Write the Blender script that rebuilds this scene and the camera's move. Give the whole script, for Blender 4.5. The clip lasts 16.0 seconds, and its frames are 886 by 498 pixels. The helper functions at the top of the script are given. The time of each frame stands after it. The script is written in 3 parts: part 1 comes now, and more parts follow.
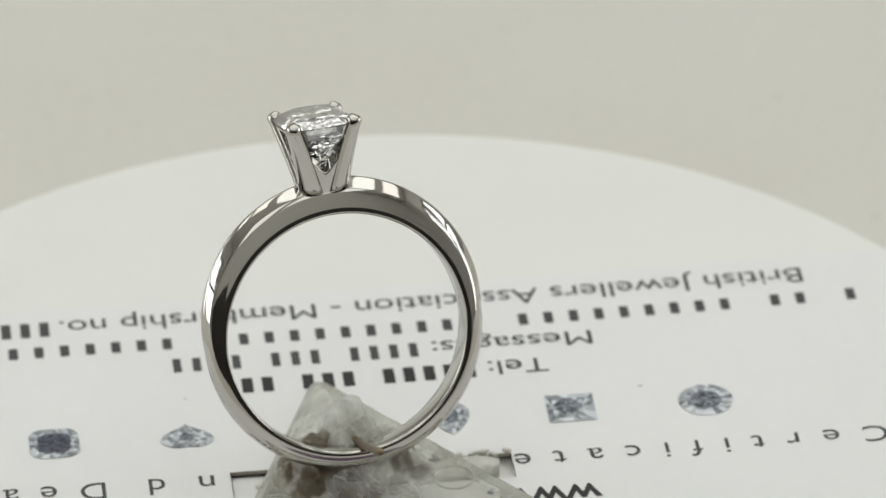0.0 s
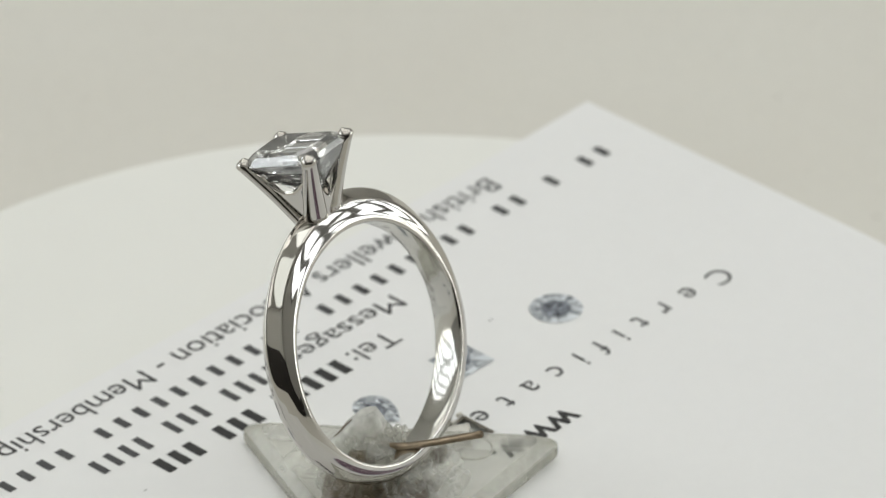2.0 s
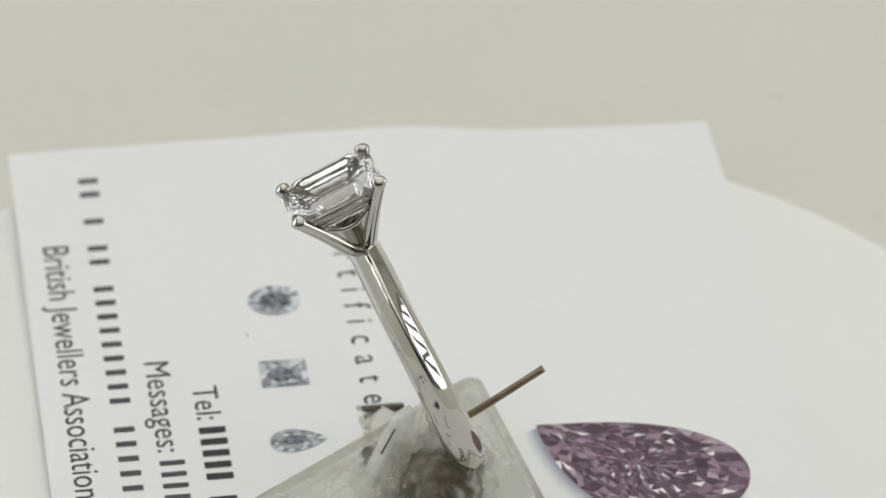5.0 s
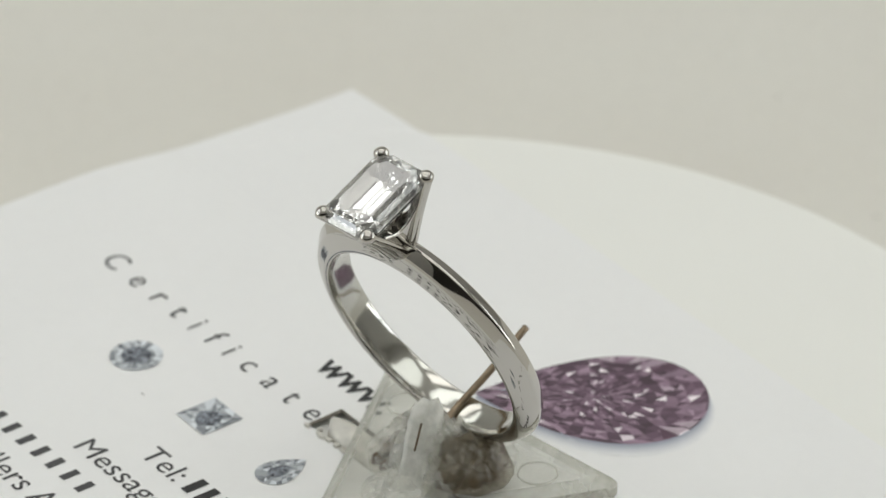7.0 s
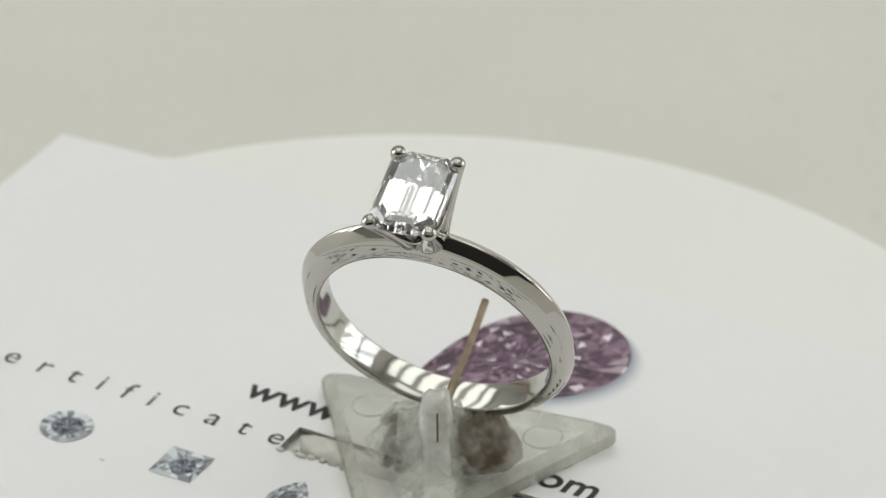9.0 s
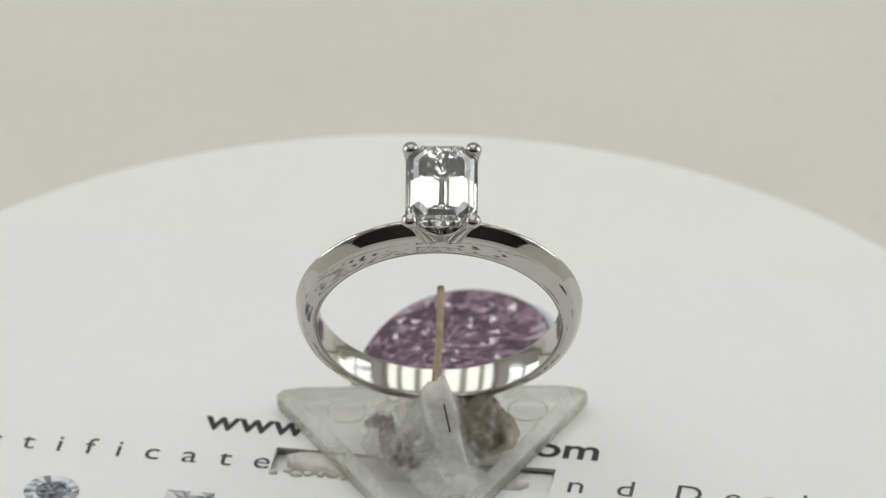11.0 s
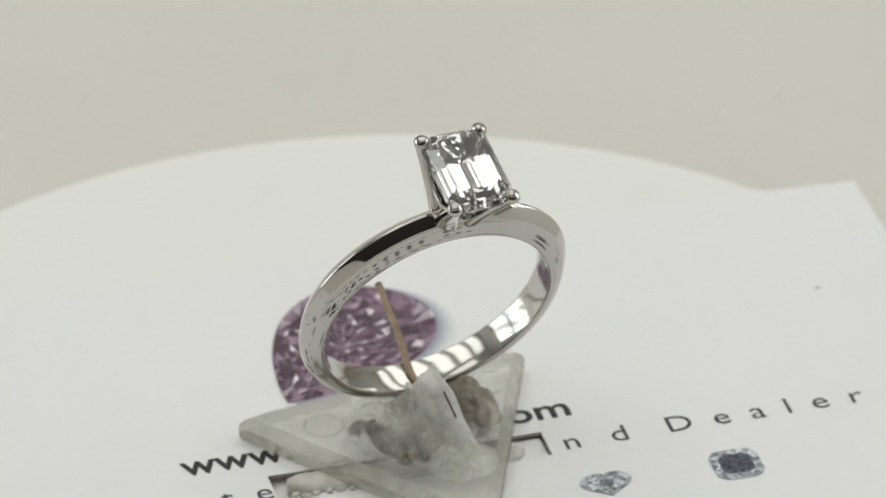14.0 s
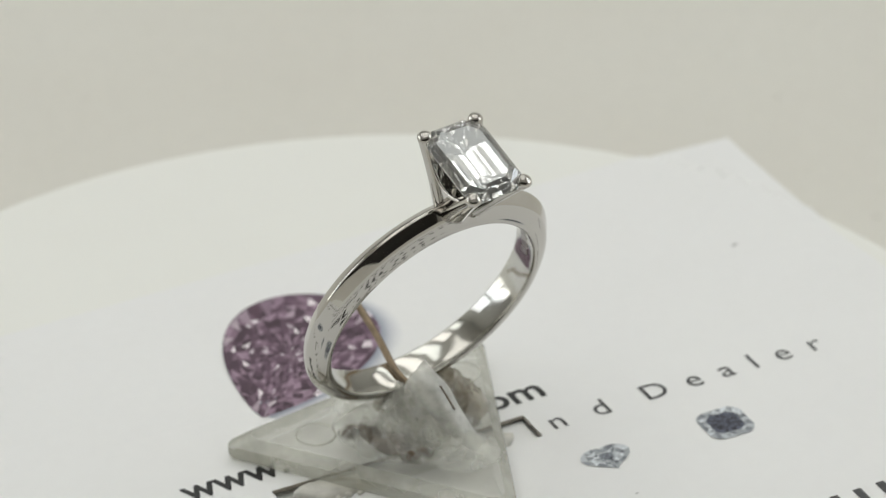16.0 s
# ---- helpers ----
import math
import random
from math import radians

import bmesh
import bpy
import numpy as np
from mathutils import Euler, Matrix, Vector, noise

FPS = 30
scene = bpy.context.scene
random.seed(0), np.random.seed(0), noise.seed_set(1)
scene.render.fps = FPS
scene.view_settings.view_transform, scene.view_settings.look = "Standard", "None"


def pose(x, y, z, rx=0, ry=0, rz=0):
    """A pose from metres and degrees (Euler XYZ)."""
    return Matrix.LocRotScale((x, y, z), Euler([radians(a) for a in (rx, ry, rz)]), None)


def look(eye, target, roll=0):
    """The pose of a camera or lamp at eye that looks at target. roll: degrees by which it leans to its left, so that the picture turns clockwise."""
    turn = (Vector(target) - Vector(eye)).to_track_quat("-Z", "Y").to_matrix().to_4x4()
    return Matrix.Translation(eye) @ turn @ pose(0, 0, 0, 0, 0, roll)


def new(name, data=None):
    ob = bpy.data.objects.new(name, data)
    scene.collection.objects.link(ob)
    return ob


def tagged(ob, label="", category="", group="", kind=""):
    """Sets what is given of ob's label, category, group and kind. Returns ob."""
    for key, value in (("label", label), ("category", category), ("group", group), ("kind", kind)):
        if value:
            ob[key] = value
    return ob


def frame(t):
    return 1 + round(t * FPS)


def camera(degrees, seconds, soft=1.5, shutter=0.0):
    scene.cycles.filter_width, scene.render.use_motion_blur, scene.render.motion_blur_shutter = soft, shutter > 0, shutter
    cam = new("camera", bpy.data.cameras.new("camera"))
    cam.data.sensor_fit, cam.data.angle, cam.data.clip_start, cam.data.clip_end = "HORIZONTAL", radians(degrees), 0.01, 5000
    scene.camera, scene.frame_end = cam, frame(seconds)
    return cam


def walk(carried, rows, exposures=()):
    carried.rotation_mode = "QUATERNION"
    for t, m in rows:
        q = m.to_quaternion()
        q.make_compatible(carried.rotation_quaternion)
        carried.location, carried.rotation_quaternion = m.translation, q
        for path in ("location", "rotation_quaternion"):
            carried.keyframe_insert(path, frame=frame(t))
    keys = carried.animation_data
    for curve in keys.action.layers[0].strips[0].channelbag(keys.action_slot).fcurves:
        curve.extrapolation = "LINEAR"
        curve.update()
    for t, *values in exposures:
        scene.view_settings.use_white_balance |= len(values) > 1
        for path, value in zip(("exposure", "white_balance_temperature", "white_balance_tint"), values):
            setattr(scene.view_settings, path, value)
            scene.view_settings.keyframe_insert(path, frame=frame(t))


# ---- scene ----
MM = 0.001

# ---- camera, standing still ----
cam = camera(8.153, 16.0, soft=1.2)
EYE = Vector((0.0, -0.3689, 0.25214))
AIM = Vector((0.008805, 0.845167, -0.534429))
walk(cam, [(0.0, look(EYE, EYE + AIM, -0.739)), (16.0, look(EYE, EYE + AIM, -0.739))])
cam.data.dof.use_dof = True
cam.data.dof.focus_distance = 0.430
cam.data.dof.aperture_fstop = 60.0

# ---- turn of the platter: seconds, degrees ----
TURN = [(0.0, 0.0), (0.5, 10.28), (1.0, 20.46), (1.5, 30.36), (2.0, 39.27), (2.5, 48.13), (3.0, 57.15), (3.5, 66.49),
        (4.0, 75.16), (4.2, 78.6), (6.3, 109.6), (6.5, 112.49), (7.0, 119.96), (7.5, 126.96), (8.0, 132.93), (8.5, 138.71),
        (9.0, 144.41), (11.5, 168.85), (12.0, 173.01), (12.5, 177.29), (13.0, 181.26), (13.5, 184.74), (14.0, 188.34),
        (14.5, 191.59), (15.0, 194.81), (15.5, 197.99), (16.0, 200.63)]


def turned(t):
    """Degrees of the platter at t: a smooth curve through TURN."""
    ts, a = [r[0] for r in TURN], [r[1] for r in TURN]
    k = max(i for i in range(len(ts) - 1) if ts[i] <= t)

    def slope(i):
        lo, hi = max(i - 1, 0), min(i + 1, len(ts) - 1)
        return (a[hi] - a[lo]) / (ts[hi] - ts[lo])
    h = ts[k + 1] - ts[k]
    s = (t - ts[k]) / h
    return ((2 * s ** 3 - 3 * s ** 2 + 1) * a[k] + (s ** 3 - 2 * s ** 2 + s) * h * slope(k)
            + (3 * s ** 2 - 2 * s ** 3) * a[k + 1] + (s ** 3 - s ** 2) * h * slope(k + 1))


# ---- world and light ----
world = bpy.data.worlds.new("world")
scene.world = world
world.use_nodes = True
sky = world.node_tree.nodes.new("ShaderNodeTexSky")
sky.sky_type, sky.sun_disc, sky.sun_elevation, sky.sun_rotation = "NISHITA", False, radians(40), radians(200)
world.node_tree.links.new(sky.outputs[0], world.node_tree.nodes["Background"].inputs[0])
world.node_tree.nodes["Background"].inputs[1].default_value = 0.1

ROOM = dict(x0=-1.6, x1=1.6, y0=-1.3, y1=2.0, z0=-0.78, z1=1.55)


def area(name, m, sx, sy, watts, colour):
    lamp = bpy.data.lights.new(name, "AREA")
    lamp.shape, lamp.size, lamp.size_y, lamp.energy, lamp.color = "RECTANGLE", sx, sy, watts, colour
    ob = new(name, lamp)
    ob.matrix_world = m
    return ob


# Made-up lamps out of view: sides, overhead strips and panels, placed for brightness and reflections.
area("unseen_side_light_left", look((-1.62, 0.35, 0.465), (0, 0.35, 0.465)), 1.42, 1.19, 13.0, (0.985, 1.0, 0.965))
area("unseen_side_light_right", look((1.62, 0.35, 0.465), (0, 0.35, 0.465)), 1.42, 1.19, 13.0, (0.985, 1.0, 0.965))
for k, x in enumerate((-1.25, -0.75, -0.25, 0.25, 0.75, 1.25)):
    area("unseen_strip_light", look((x, 0.9, 1.53), (x, 0.9, 0.0)), 0.34, 1.95, 2.9, (1.0, 0.985, 0.95) if k % 2 else (0.96, 1.0, 0.97))
area("unseen_panel_light_warm", look((-0.5, -0.75, 1.53), (-0.5, -0.75, 0.0)), 0.8, 0.95, 2.5, (1.0, 0.985, 0.95))
area("unseen_panel_light_cool", look((0.5, -0.75, 1.53), (0.5, -0.75, 0.0)), 0.8, 0.95, 2.5, (0.95, 1.0, 0.965))
scene.view_settings.exposure = 0.2


# ---- materials ----
def material(name, colour, rough=0.5, metal=0.0, noise_scale=0.0, amount=0.0, bump=0.0, bump_scale=0.0, trans=0.0, ior=1.5,
             big_scale=0.0, big=0.0, warm=0.0, rough_var=0.0):
    m = bpy.data.materials.new(name)
    m.use_nodes = True
    nt = m.node_tree
    b = nt.nodes["Principled BSDF"]
    b.inputs["Base Color"].default_value = (*colour, 1)
    b.inputs["Roughness"].default_value = rough
    b.inputs["Metallic"].default_value = metal
    b.inputs["Transmission Weight"].default_value = trans
    b.inputs["IOR"].default_value = ior
    co = nt.nodes.new("ShaderNodeTexCoord")

    def tex(scale, detail=4):
        n = nt.nodes.new("ShaderNodeTexNoise")
        n.inputs["Scale"].default_value, n.inputs["Detail"].default_value = scale, detail
        nt.links.new(co.outputs["Object"], n.inputs["Vector"])
        return n
    last = None
    for scale, amt, tint in ((noise_scale, amount, 0.0), (big_scale, big, warm)):
        if not scale:
            continue
        n = tex(scale)
        ramp = nt.nodes.new("ShaderNodeMapRange")
        ramp.inputs["From Min"].default_value, ramp.inputs["From Max"].default_value = 0.3, 0.7
        nt.links.new(n.outputs["Fac"], ramp.inputs["Value"])
        mix = nt.nodes.new("ShaderNodeMix")
        mix.data_type, mix.blend_type = "RGBA", "MULTIPLY"
        mix.inputs["Factor"].default_value = 1.0
        mix2 = nt.nodes.new("ShaderNodeMix")
        mix2.data_type = "RGBA"
        mix2.inputs["A"].default_value = (1, 1, 1, 1)
        mix2.inputs["B"].default_value = (1 - amt, 1 - amt - tint, 1 - amt - 2 * tint, 1)
        nt.links.new(ramp.outputs[0], mix2.inputs["Factor"])
        nt.links.new(mix2.outputs["Result"], mix.inputs["B"])
        if last:
            nt.links.new(last, mix.inputs["A"])
        else:
            mix.inputs["A"].default_value = (*colour, 1)
        last = mix.outputs["Result"]
    if last:
        nt.links.new(last, b.inputs["Base Color"])
    if rough_var:
        n = tex(bump_scale * 0.3 or 400)
        mr = nt.nodes.new("ShaderNodeMapRange")
        mr.inputs["To Min"].default_value, mr.inputs["To Max"].default_value = max(rough - rough_var, 0), rough + rough_var
        nt.links.new(n.outputs["Fac"], mr.inputs["Value"])
        nt.links.new(mr.outputs[0], b.inputs["Roughness"])
    if bump:
        n = tex(bump_scale)
        bn = nt.nodes.new("ShaderNodeBump")
        bn.inputs["Strength"].default_value, bn.inputs["Distance"].default_value = bump, 0.2 * MM
        nt.links.new(n.outputs["Fac"], bn.inputs["Height"])
        nt.links.new(bn.outputs[0], b.inputs["Normal"])
    return m


WALL = material("wall_paint", (0.60, 0.595, 0.57), 0.8, noise_scale=3, amount=0.06, bump=0.1, bump_scale=300)
# For an unseen wall behind the camera, added to darken the ring's facets.
DARK_REFLECTION = material("dark_reflection_paint", (0.032, 0.028, 0.025), 0.7, noise_scale=2, amount=0.2)
REFLECTION_BARS = material("grey_reflection_bars", (0.26, 0.26, 0.25), 0.5, noise_scale=20, amount=0.2)
CEIL = material("ceiling_paint", (0.82, 0.815, 0.79), 0.85, noise_scale=3, amount=0.05)
FLOOR = material("floor_boards", (0.34, 0.29, 0.23), 0.5, noise_scale=4, amount=0.3)
TABLE = material("table_laminate", (0.65, 0.637, 0.588), 0.55, noise_scale=700, amount=0.03, big_scale=22, big=0.035, warm=0.012)
WHITE = material("white_plastic", (0.80, 0.80, 0.765), 0.45, noise_scale=60, amount=0.015, bump=0.02, bump_scale=900)
PAPER = material("card_paper", (0.80, 0.80, 0.80), 0.42, noise_scale=900, amount=0.012, big_scale=45, big=0.012, bump=0.015, bump_scale=2500)
# Slot walls only: brown cut edge, with the slot's shadow in its colour.
EDGE = material("card_cut_edge_shaded", (0.45, 0.41, 0.35), 0.8, noise_scale=900, amount=0.4)
INK = material("grey_ink", (0.06, 0.06, 0.064), 0.5, noise_scale=3000, amount=0.3)
BLACK = material("black_ink", (0.012, 0.012, 0.013), 0.45, noise_scale=3000, amount=0.3)
METAL = material("polished_platinum", (0.52, 0.50, 0.468), 0.05, metal=1.0, bump=0.02, bump_scale=500, rough_var=0.02)
SMUDGE = material("grey_smudge", (0.48, 0.48, 0.47), 0.6, noise_scale=3000, amount=0.4)
SATIN = material("worn_platinum", (0.55, 0.54, 0.505), 0.13, metal=1.0, bump=0.03, bump_scale=500, rough_var=0.05)
STAMP = material("stamped_metal", (0.6, 0.585, 0.56), 0.35, metal=1.0, noise_scale=3000, amount=0.4)
WIRE = material("tarnished_wire", (0.30, 0.235, 0.165), 0.38, metal=1.0, noise_scale=900, amount=0.4)
def acrylic(name, clear, milk, milk_share, glass_share, rough, bump, bump_scale, stain):
    """Clear plastic: light passes straight, some is bent, some is scattered by haze and scratches."""
    m = bpy.data.materials.new(name)
    m.use_nodes = True
    nt = m.node_tree
    nt.nodes.remove(nt.nodes["Principled BSDF"])
    out = nt.nodes["Material Output"]

    def node(kind, **inputs):
        n = nt.nodes.new(kind)
        for k, v in inputs.items():
            n.inputs[k.replace("_", " ")].default_value = v
        return n
    co = node("ShaderNodeTexCoord")
    haze = node("ShaderNodeTexNoise", Scale=stain, Detail=5.0)
    fine = node("ShaderNodeTexNoise", Scale=bump_scale, Detail=4.0)
    for n in (haze, fine):
        nt.links.new(co.outputs["Object"], n.inputs["Vector"])
    bn = node("ShaderNodeBump", Strength=bump, Distance=0.2 * MM)
    nt.links.new(fine.outputs["Fac"], bn.inputs["Height"])
    clearb = node("ShaderNodeBsdfTransparent", Color=(*clear, 1))
    glass = node("ShaderNodeBsdfGlass", Color=(0.97, 0.97, 0.95, 1), Roughness=rough, IOR=1.49)
    milkb = node("ShaderNodeBsdfDiffuse", Color=(*milk, 1))
    thru = node("ShaderNodeBsdfTranslucent", Color=(*milk, 1))
    for n in (glass, milkb, thru):
        nt.links.new(bn.outputs[0], n.inputs["Normal"])
    a = node("ShaderNodeMixShader", Fac=glass_share)
    nt.links.new(clearb.outputs[0], a.inputs[1]), nt.links.new(glass.outputs[0], a.inputs[2])
    b = node("ShaderNodeMixShader", Fac=0.45)
    nt.links.new(milkb.outputs[0], b.inputs[1]), nt.links.new(thru.outputs[0], b.inputs[2])
    mr = node("ShaderNodeMapRange")
    mr.inputs["From Min"].default_value, mr.inputs["From Max"].default_value = 0.3, 0.7
    mr.inputs["To Min"].default_value, mr.inputs["To Max"].default_value = milk_share * 0.4, milk_share * 1.6
    nt.links.new(haze.outputs["Fac"], mr.inputs["Value"])
    c = node("ShaderNodeMixShader")
    nt.links.new(mr.outputs[0], c.inputs[0]), nt.links.new(a.outputs[0], c.inputs[1]), nt.links.new(b.outputs[0], c.inputs[2])
    gloss = node("ShaderNodeBsdfGlossy", Roughness=rough)
    rim = node("ShaderNodeLayerWeight", Blend=0.5)
    steep = node("ShaderNodeMath")
    steep.operation = "POWER"
    steep.inputs[1].default_value = 4.0
    nt.links.new(rim.outputs["Facing"], steep.inputs[0])
    fres = node("ShaderNodeMapRange")
    fres.inputs["To Min"].default_value, fres.inputs["To Max"].default_value = 0.04, 0.6
    nt.links.new(steep.outputs[0], fres.inputs["Value"])
    nt.links.new(bn.outputs[0], gloss.inputs["Normal"])
    d = node("ShaderNodeMixShader")
    nt.links.new(fres.outputs[0], d.inputs[0]), nt.links.new(c.outputs[0], d.inputs[1]), nt.links.new(gloss.outputs[0], d.inputs[2])
    nt.links.new(d.outputs[0], out.inputs["Surface"])
    return m


ACRYL = acrylic("clear_acrylic", (0.99, 0.99, 0.975), (0.96, 0.96, 0.935), 0.15, 0.0, 0.04, 0.15, 300, 260)
ROUGHACRYL = acrylic("melted_acrylic", (0.98, 0.978, 0.955), (0.93, 0.93, 0.89), 0.26, 0.34, 0.04, 1.0, 620, 420)
WHITENED = acrylic("whitened_acrylic", (0.98, 0.978, 0.96), (0.95, 0.95, 0.92), 0.42, 0.36, 0.03, 1.0, 800, 500)
FROST = acrylic("frosted_acrylic_edge", (0.93, 0.93, 0.89), (0.66, 0.655, 0.60), 0.42, 0.35, 0.15, 0.3, 300, 260)
# Sides darker than the frosted bevels: dim refracted light put into the colour.
SIDE = acrylic("darkened_acrylic_side", (0.80, 0.80, 0.74), (0.42, 0.41, 0.36), 0.45, 0.35, 0.12, 0.4, 300, 260)
TINTED = acrylic("brown_tinted_acrylic", (0.66, 0.60, 0.50), (0.30, 0.25, 0.18), 0.34, 0.55, 0.08, 1.0, 380, 330)
GRIME_AND_SHADE = material("brown_glue_and_shade", (0.12, 0.082, 0.046), 0.45, noise_scale=700, amount=0.5, bump=0.6, bump_scale=700)
FLAKE = material("grey_plastic_flake", (0.70, 0.68, 0.62), 0.45, trans=0.1, noise_scale=700, amount=0.3, bump=0.4, bump_scale=600)
# Transmission below 1: the white diffuse share brightens the stone's dark facets.
GEM = material("diamond", (1, 1, 1), 0.0, trans=0.95, ior=2.417)


# ---- helpers ----
def thing(name, at, label, category, group="", kind=""):
    ob = new(name)
    ob.empty_display_size = 0.004
    ob.location = Vector(at) * MM
    return tagged(ob, label, category, group, kind)


def part(name, bm, mat, parent=None, label="", smooth=False, at=None):
    """Links a bmesh, in millimetres of the platter's space, as one mesh under parent."""
    me = bpy.data.meshes.new(name)
    base = Vector(parent_at(parent)) if at is None else Vector(at)
    for v in bm.verts:
        v.co = v.co * MM - base
    bm.normal_update()
    bm.to_mesh(me)
    bm.free()
    for m in (mat if isinstance(mat, (list, tuple)) else [mat]):
        me.materials.append(m)
    for p in me.polygons:
        p.use_smooth = smooth
    ob = new(name, me)
    if parent:
        ob.parent = parent
    return tagged(ob, label)


def parent_at(ob):
    at = Vector((0, 0, 0))
    while ob:
        at += ob.location
        ob = ob.parent
    return at


def box(bm, x0, x1, y0, y1, z0, z1, m=None):
    vs = [bm.verts.new((x, y, z)) for z in (z0, z1) for x, y in ((x0, y0), (x1, y0), (x1, y1), (x0, y1))]
    for f in ((3, 2, 1, 0), (4, 5, 6, 7), (0, 1, 5, 4), (1, 2, 6, 5), (2, 3, 7, 6), (3, 0, 4, 7)):
        bm.faces.new([vs[i] for i in f])
    if m is not None:
        for v in vs:
            v.co = m @ v.co
    return vs


def loft(bm, rings, closed=True, cap=True):
    """Skins a list of loops of points."""
    loops = [[bm.verts.new(p) for p in r] for r in rings]
    n = len(loops[0])
    for a, b in zip(loops, loops[1:]):
        for i in range(n if closed else n - 1):
            bm.faces.new((a[i], a[(i + 1) % n], b[(i + 1) % n], b[i]))
    if cap:
        bm.faces.new(loops[0][::-1])
        bm.faces.new(loops[-1])
    return loops


# ---- the unseen room that closes the place, made up and toned for reflections ----
def room_box(name, x0, x1, y0, y1, z0, z1, mat):
    bm = bmesh.new()
    box(bm, x0 * 1000, x1 * 1000, y0 * 1000, y1 * 1000, z0 * 1000, z1 * 1000)
    ob = part(name, bm, mat)
    return tagged(ob, kind="structure")


def room():
    r = ROOM
    room_box("floor", r["x0"], r["x1"], r["y0"], r["y1"], r["z0"] - 0.1, r["z0"], FLOOR)
    room_box("ceiling", r["x0"], r["x1"], r["y0"], r["y1"], r["z1"], r["z1"] + 0.1, CEIL)
    room_box("wall_north", r["x0"], r["x1"], r["y1"], r["y1"] + 0.15, r["z0"], r["z1"], WALL)
    # Dark below, pale above: an added wall that the band mirrors as black.
    room_box("reflection_wall_south", r["x0"], r["x1"], r["y0"] - 0.15, r["y0"], r["z0"], 0.62, DARK_REFLECTION)
    room_box("unseen_wall_south_upper", r["x0"], r["x1"], r["y0"] - 0.15, r["y0"], 0.62, r["z1"], WALL)
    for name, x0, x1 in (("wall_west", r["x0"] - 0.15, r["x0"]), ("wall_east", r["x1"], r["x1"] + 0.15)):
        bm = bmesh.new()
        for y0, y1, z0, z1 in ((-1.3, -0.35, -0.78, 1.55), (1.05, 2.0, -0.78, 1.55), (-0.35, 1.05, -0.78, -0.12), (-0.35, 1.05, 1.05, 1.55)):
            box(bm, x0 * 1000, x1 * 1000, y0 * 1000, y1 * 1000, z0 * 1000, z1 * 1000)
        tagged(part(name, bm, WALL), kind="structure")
        # Unseen bars added before each side lamp, to stripe the metal's reflections.
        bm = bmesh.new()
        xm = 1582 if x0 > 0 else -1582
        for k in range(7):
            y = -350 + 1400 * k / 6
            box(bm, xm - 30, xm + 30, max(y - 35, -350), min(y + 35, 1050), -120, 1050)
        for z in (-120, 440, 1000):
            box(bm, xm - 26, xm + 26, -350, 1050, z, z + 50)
        tagged(part("reflection_bars_1" if x0 < 0 else "reflection_bars_2", bm, REFLECTION_BARS), kind="structure")


room()

# ---- table and turntable ----
TABLE_Z = -26.0
DISC_Z, DISC_R = -0.82, 48.8


def table():
    t = thing("table", (0, 250, TABLE_Z), "pale beige laminate table top under the turntable", "table")
    bm = bmesh.new()
    box(bm, -800, 800, -430, 1100, TABLE_Z - 28, TABLE_Z)
    bmesh.ops.bevel(bm, geom=bm.edges[:], offset=3, segments=2, affect="EDGES")
    part("tabletop", bm, TABLE, t)
    for sx in (-1, 1):
        for y in (-370, 1030):
            bm = bmesh.new()
            box(bm, sx * 730 - 25, sx * 730 + 25, y - 25, y + 25, -780, TABLE_Z - 28)
            part("leg", bm, FLOOR, t)


def revolve(bm, prof, n=160):
    loops = [[(r * math.cos(2 * math.pi * i / n), r * math.sin(2 * math.pi * i / n), z) for i in range(n)] for r, z in prof]
    return loft(bm, loops)


def turntable():
    t = thing("turntable", (0, 0, TABLE_Z), "round white plastic display turntable with a rounded rim", "turntable")
    bm = bmesh.new()
    revolve(bm, [(43, TABLE_Z), (44, TABLE_Z + 1), (44, TABLE_Z + 17), (43.5, TABLE_Z + 18)])
    part("base", bm, WHITE, t, smooth=False)
    bm = bmesh.new()
    z = DISC_Z
    prof = [(40, z - 7), (48.0, z - 7), (48.6, z - 6.6), (48.8, z - 6)]
    prof += [(DISC_R - 1.0 + 1.0 * math.cos(a), z - 1.0 + 1.0 * math.sin(a)) for a in (0, 0.3, 0.6, 0.9, 1.2, 1.5708)]
    revolve(bm, prof)
    platter = part("platter", bm, WHITE, t, "smooth white rotating disc")
    return t, platter


table()
TT, PLATTER = turntable()

# ---- the business card, in its own u, v (along the writing, up the writing) ----
CA = radians(185.7)
CU, CV = Vector((math.cos(CA), math.sin(CA), 0)), Vector((-math.sin(CA), math.cos(CA), 0))
U0, U1, V0, V1 = -46.9, 44.9, -24.5, 30.4
SLOT = (-8.75, 11.6, -1.25, 1.85)
CARD_T = 0.3


def ease(x):
    x = min(max(x, 0.0), 1.0)
    return x * x * (3 - 2 * x)


def card_z(u, v):
    """Height of the slightly warped card: it arches under the stand and lies on the platter above it."""
    bulge = 0.28 * math.exp(-((u - 22) / 14) ** 2 - ((v + 8) / 12) ** 2)
    edge = (0.40 - 1.0 * ease((v - 2) / 28)) * min(abs(u) / 46, 1.05) ** 4
    z = 0.05 - 0.6 * ease((v - 5) / 10) + bulge + edge
    return max(z, DISC_Z + CARD_T + 0.02) if math.hypot(u, v) < 48.5 else z


def on_card(u, v, lift=0.0):
    return CU * u + CV * v + Vector((0, 0, card_z(u, v) + lift))


CARD = thing("business_card", on_card(0, 20), "white printed business card with a cut slot on the turntable", "card")


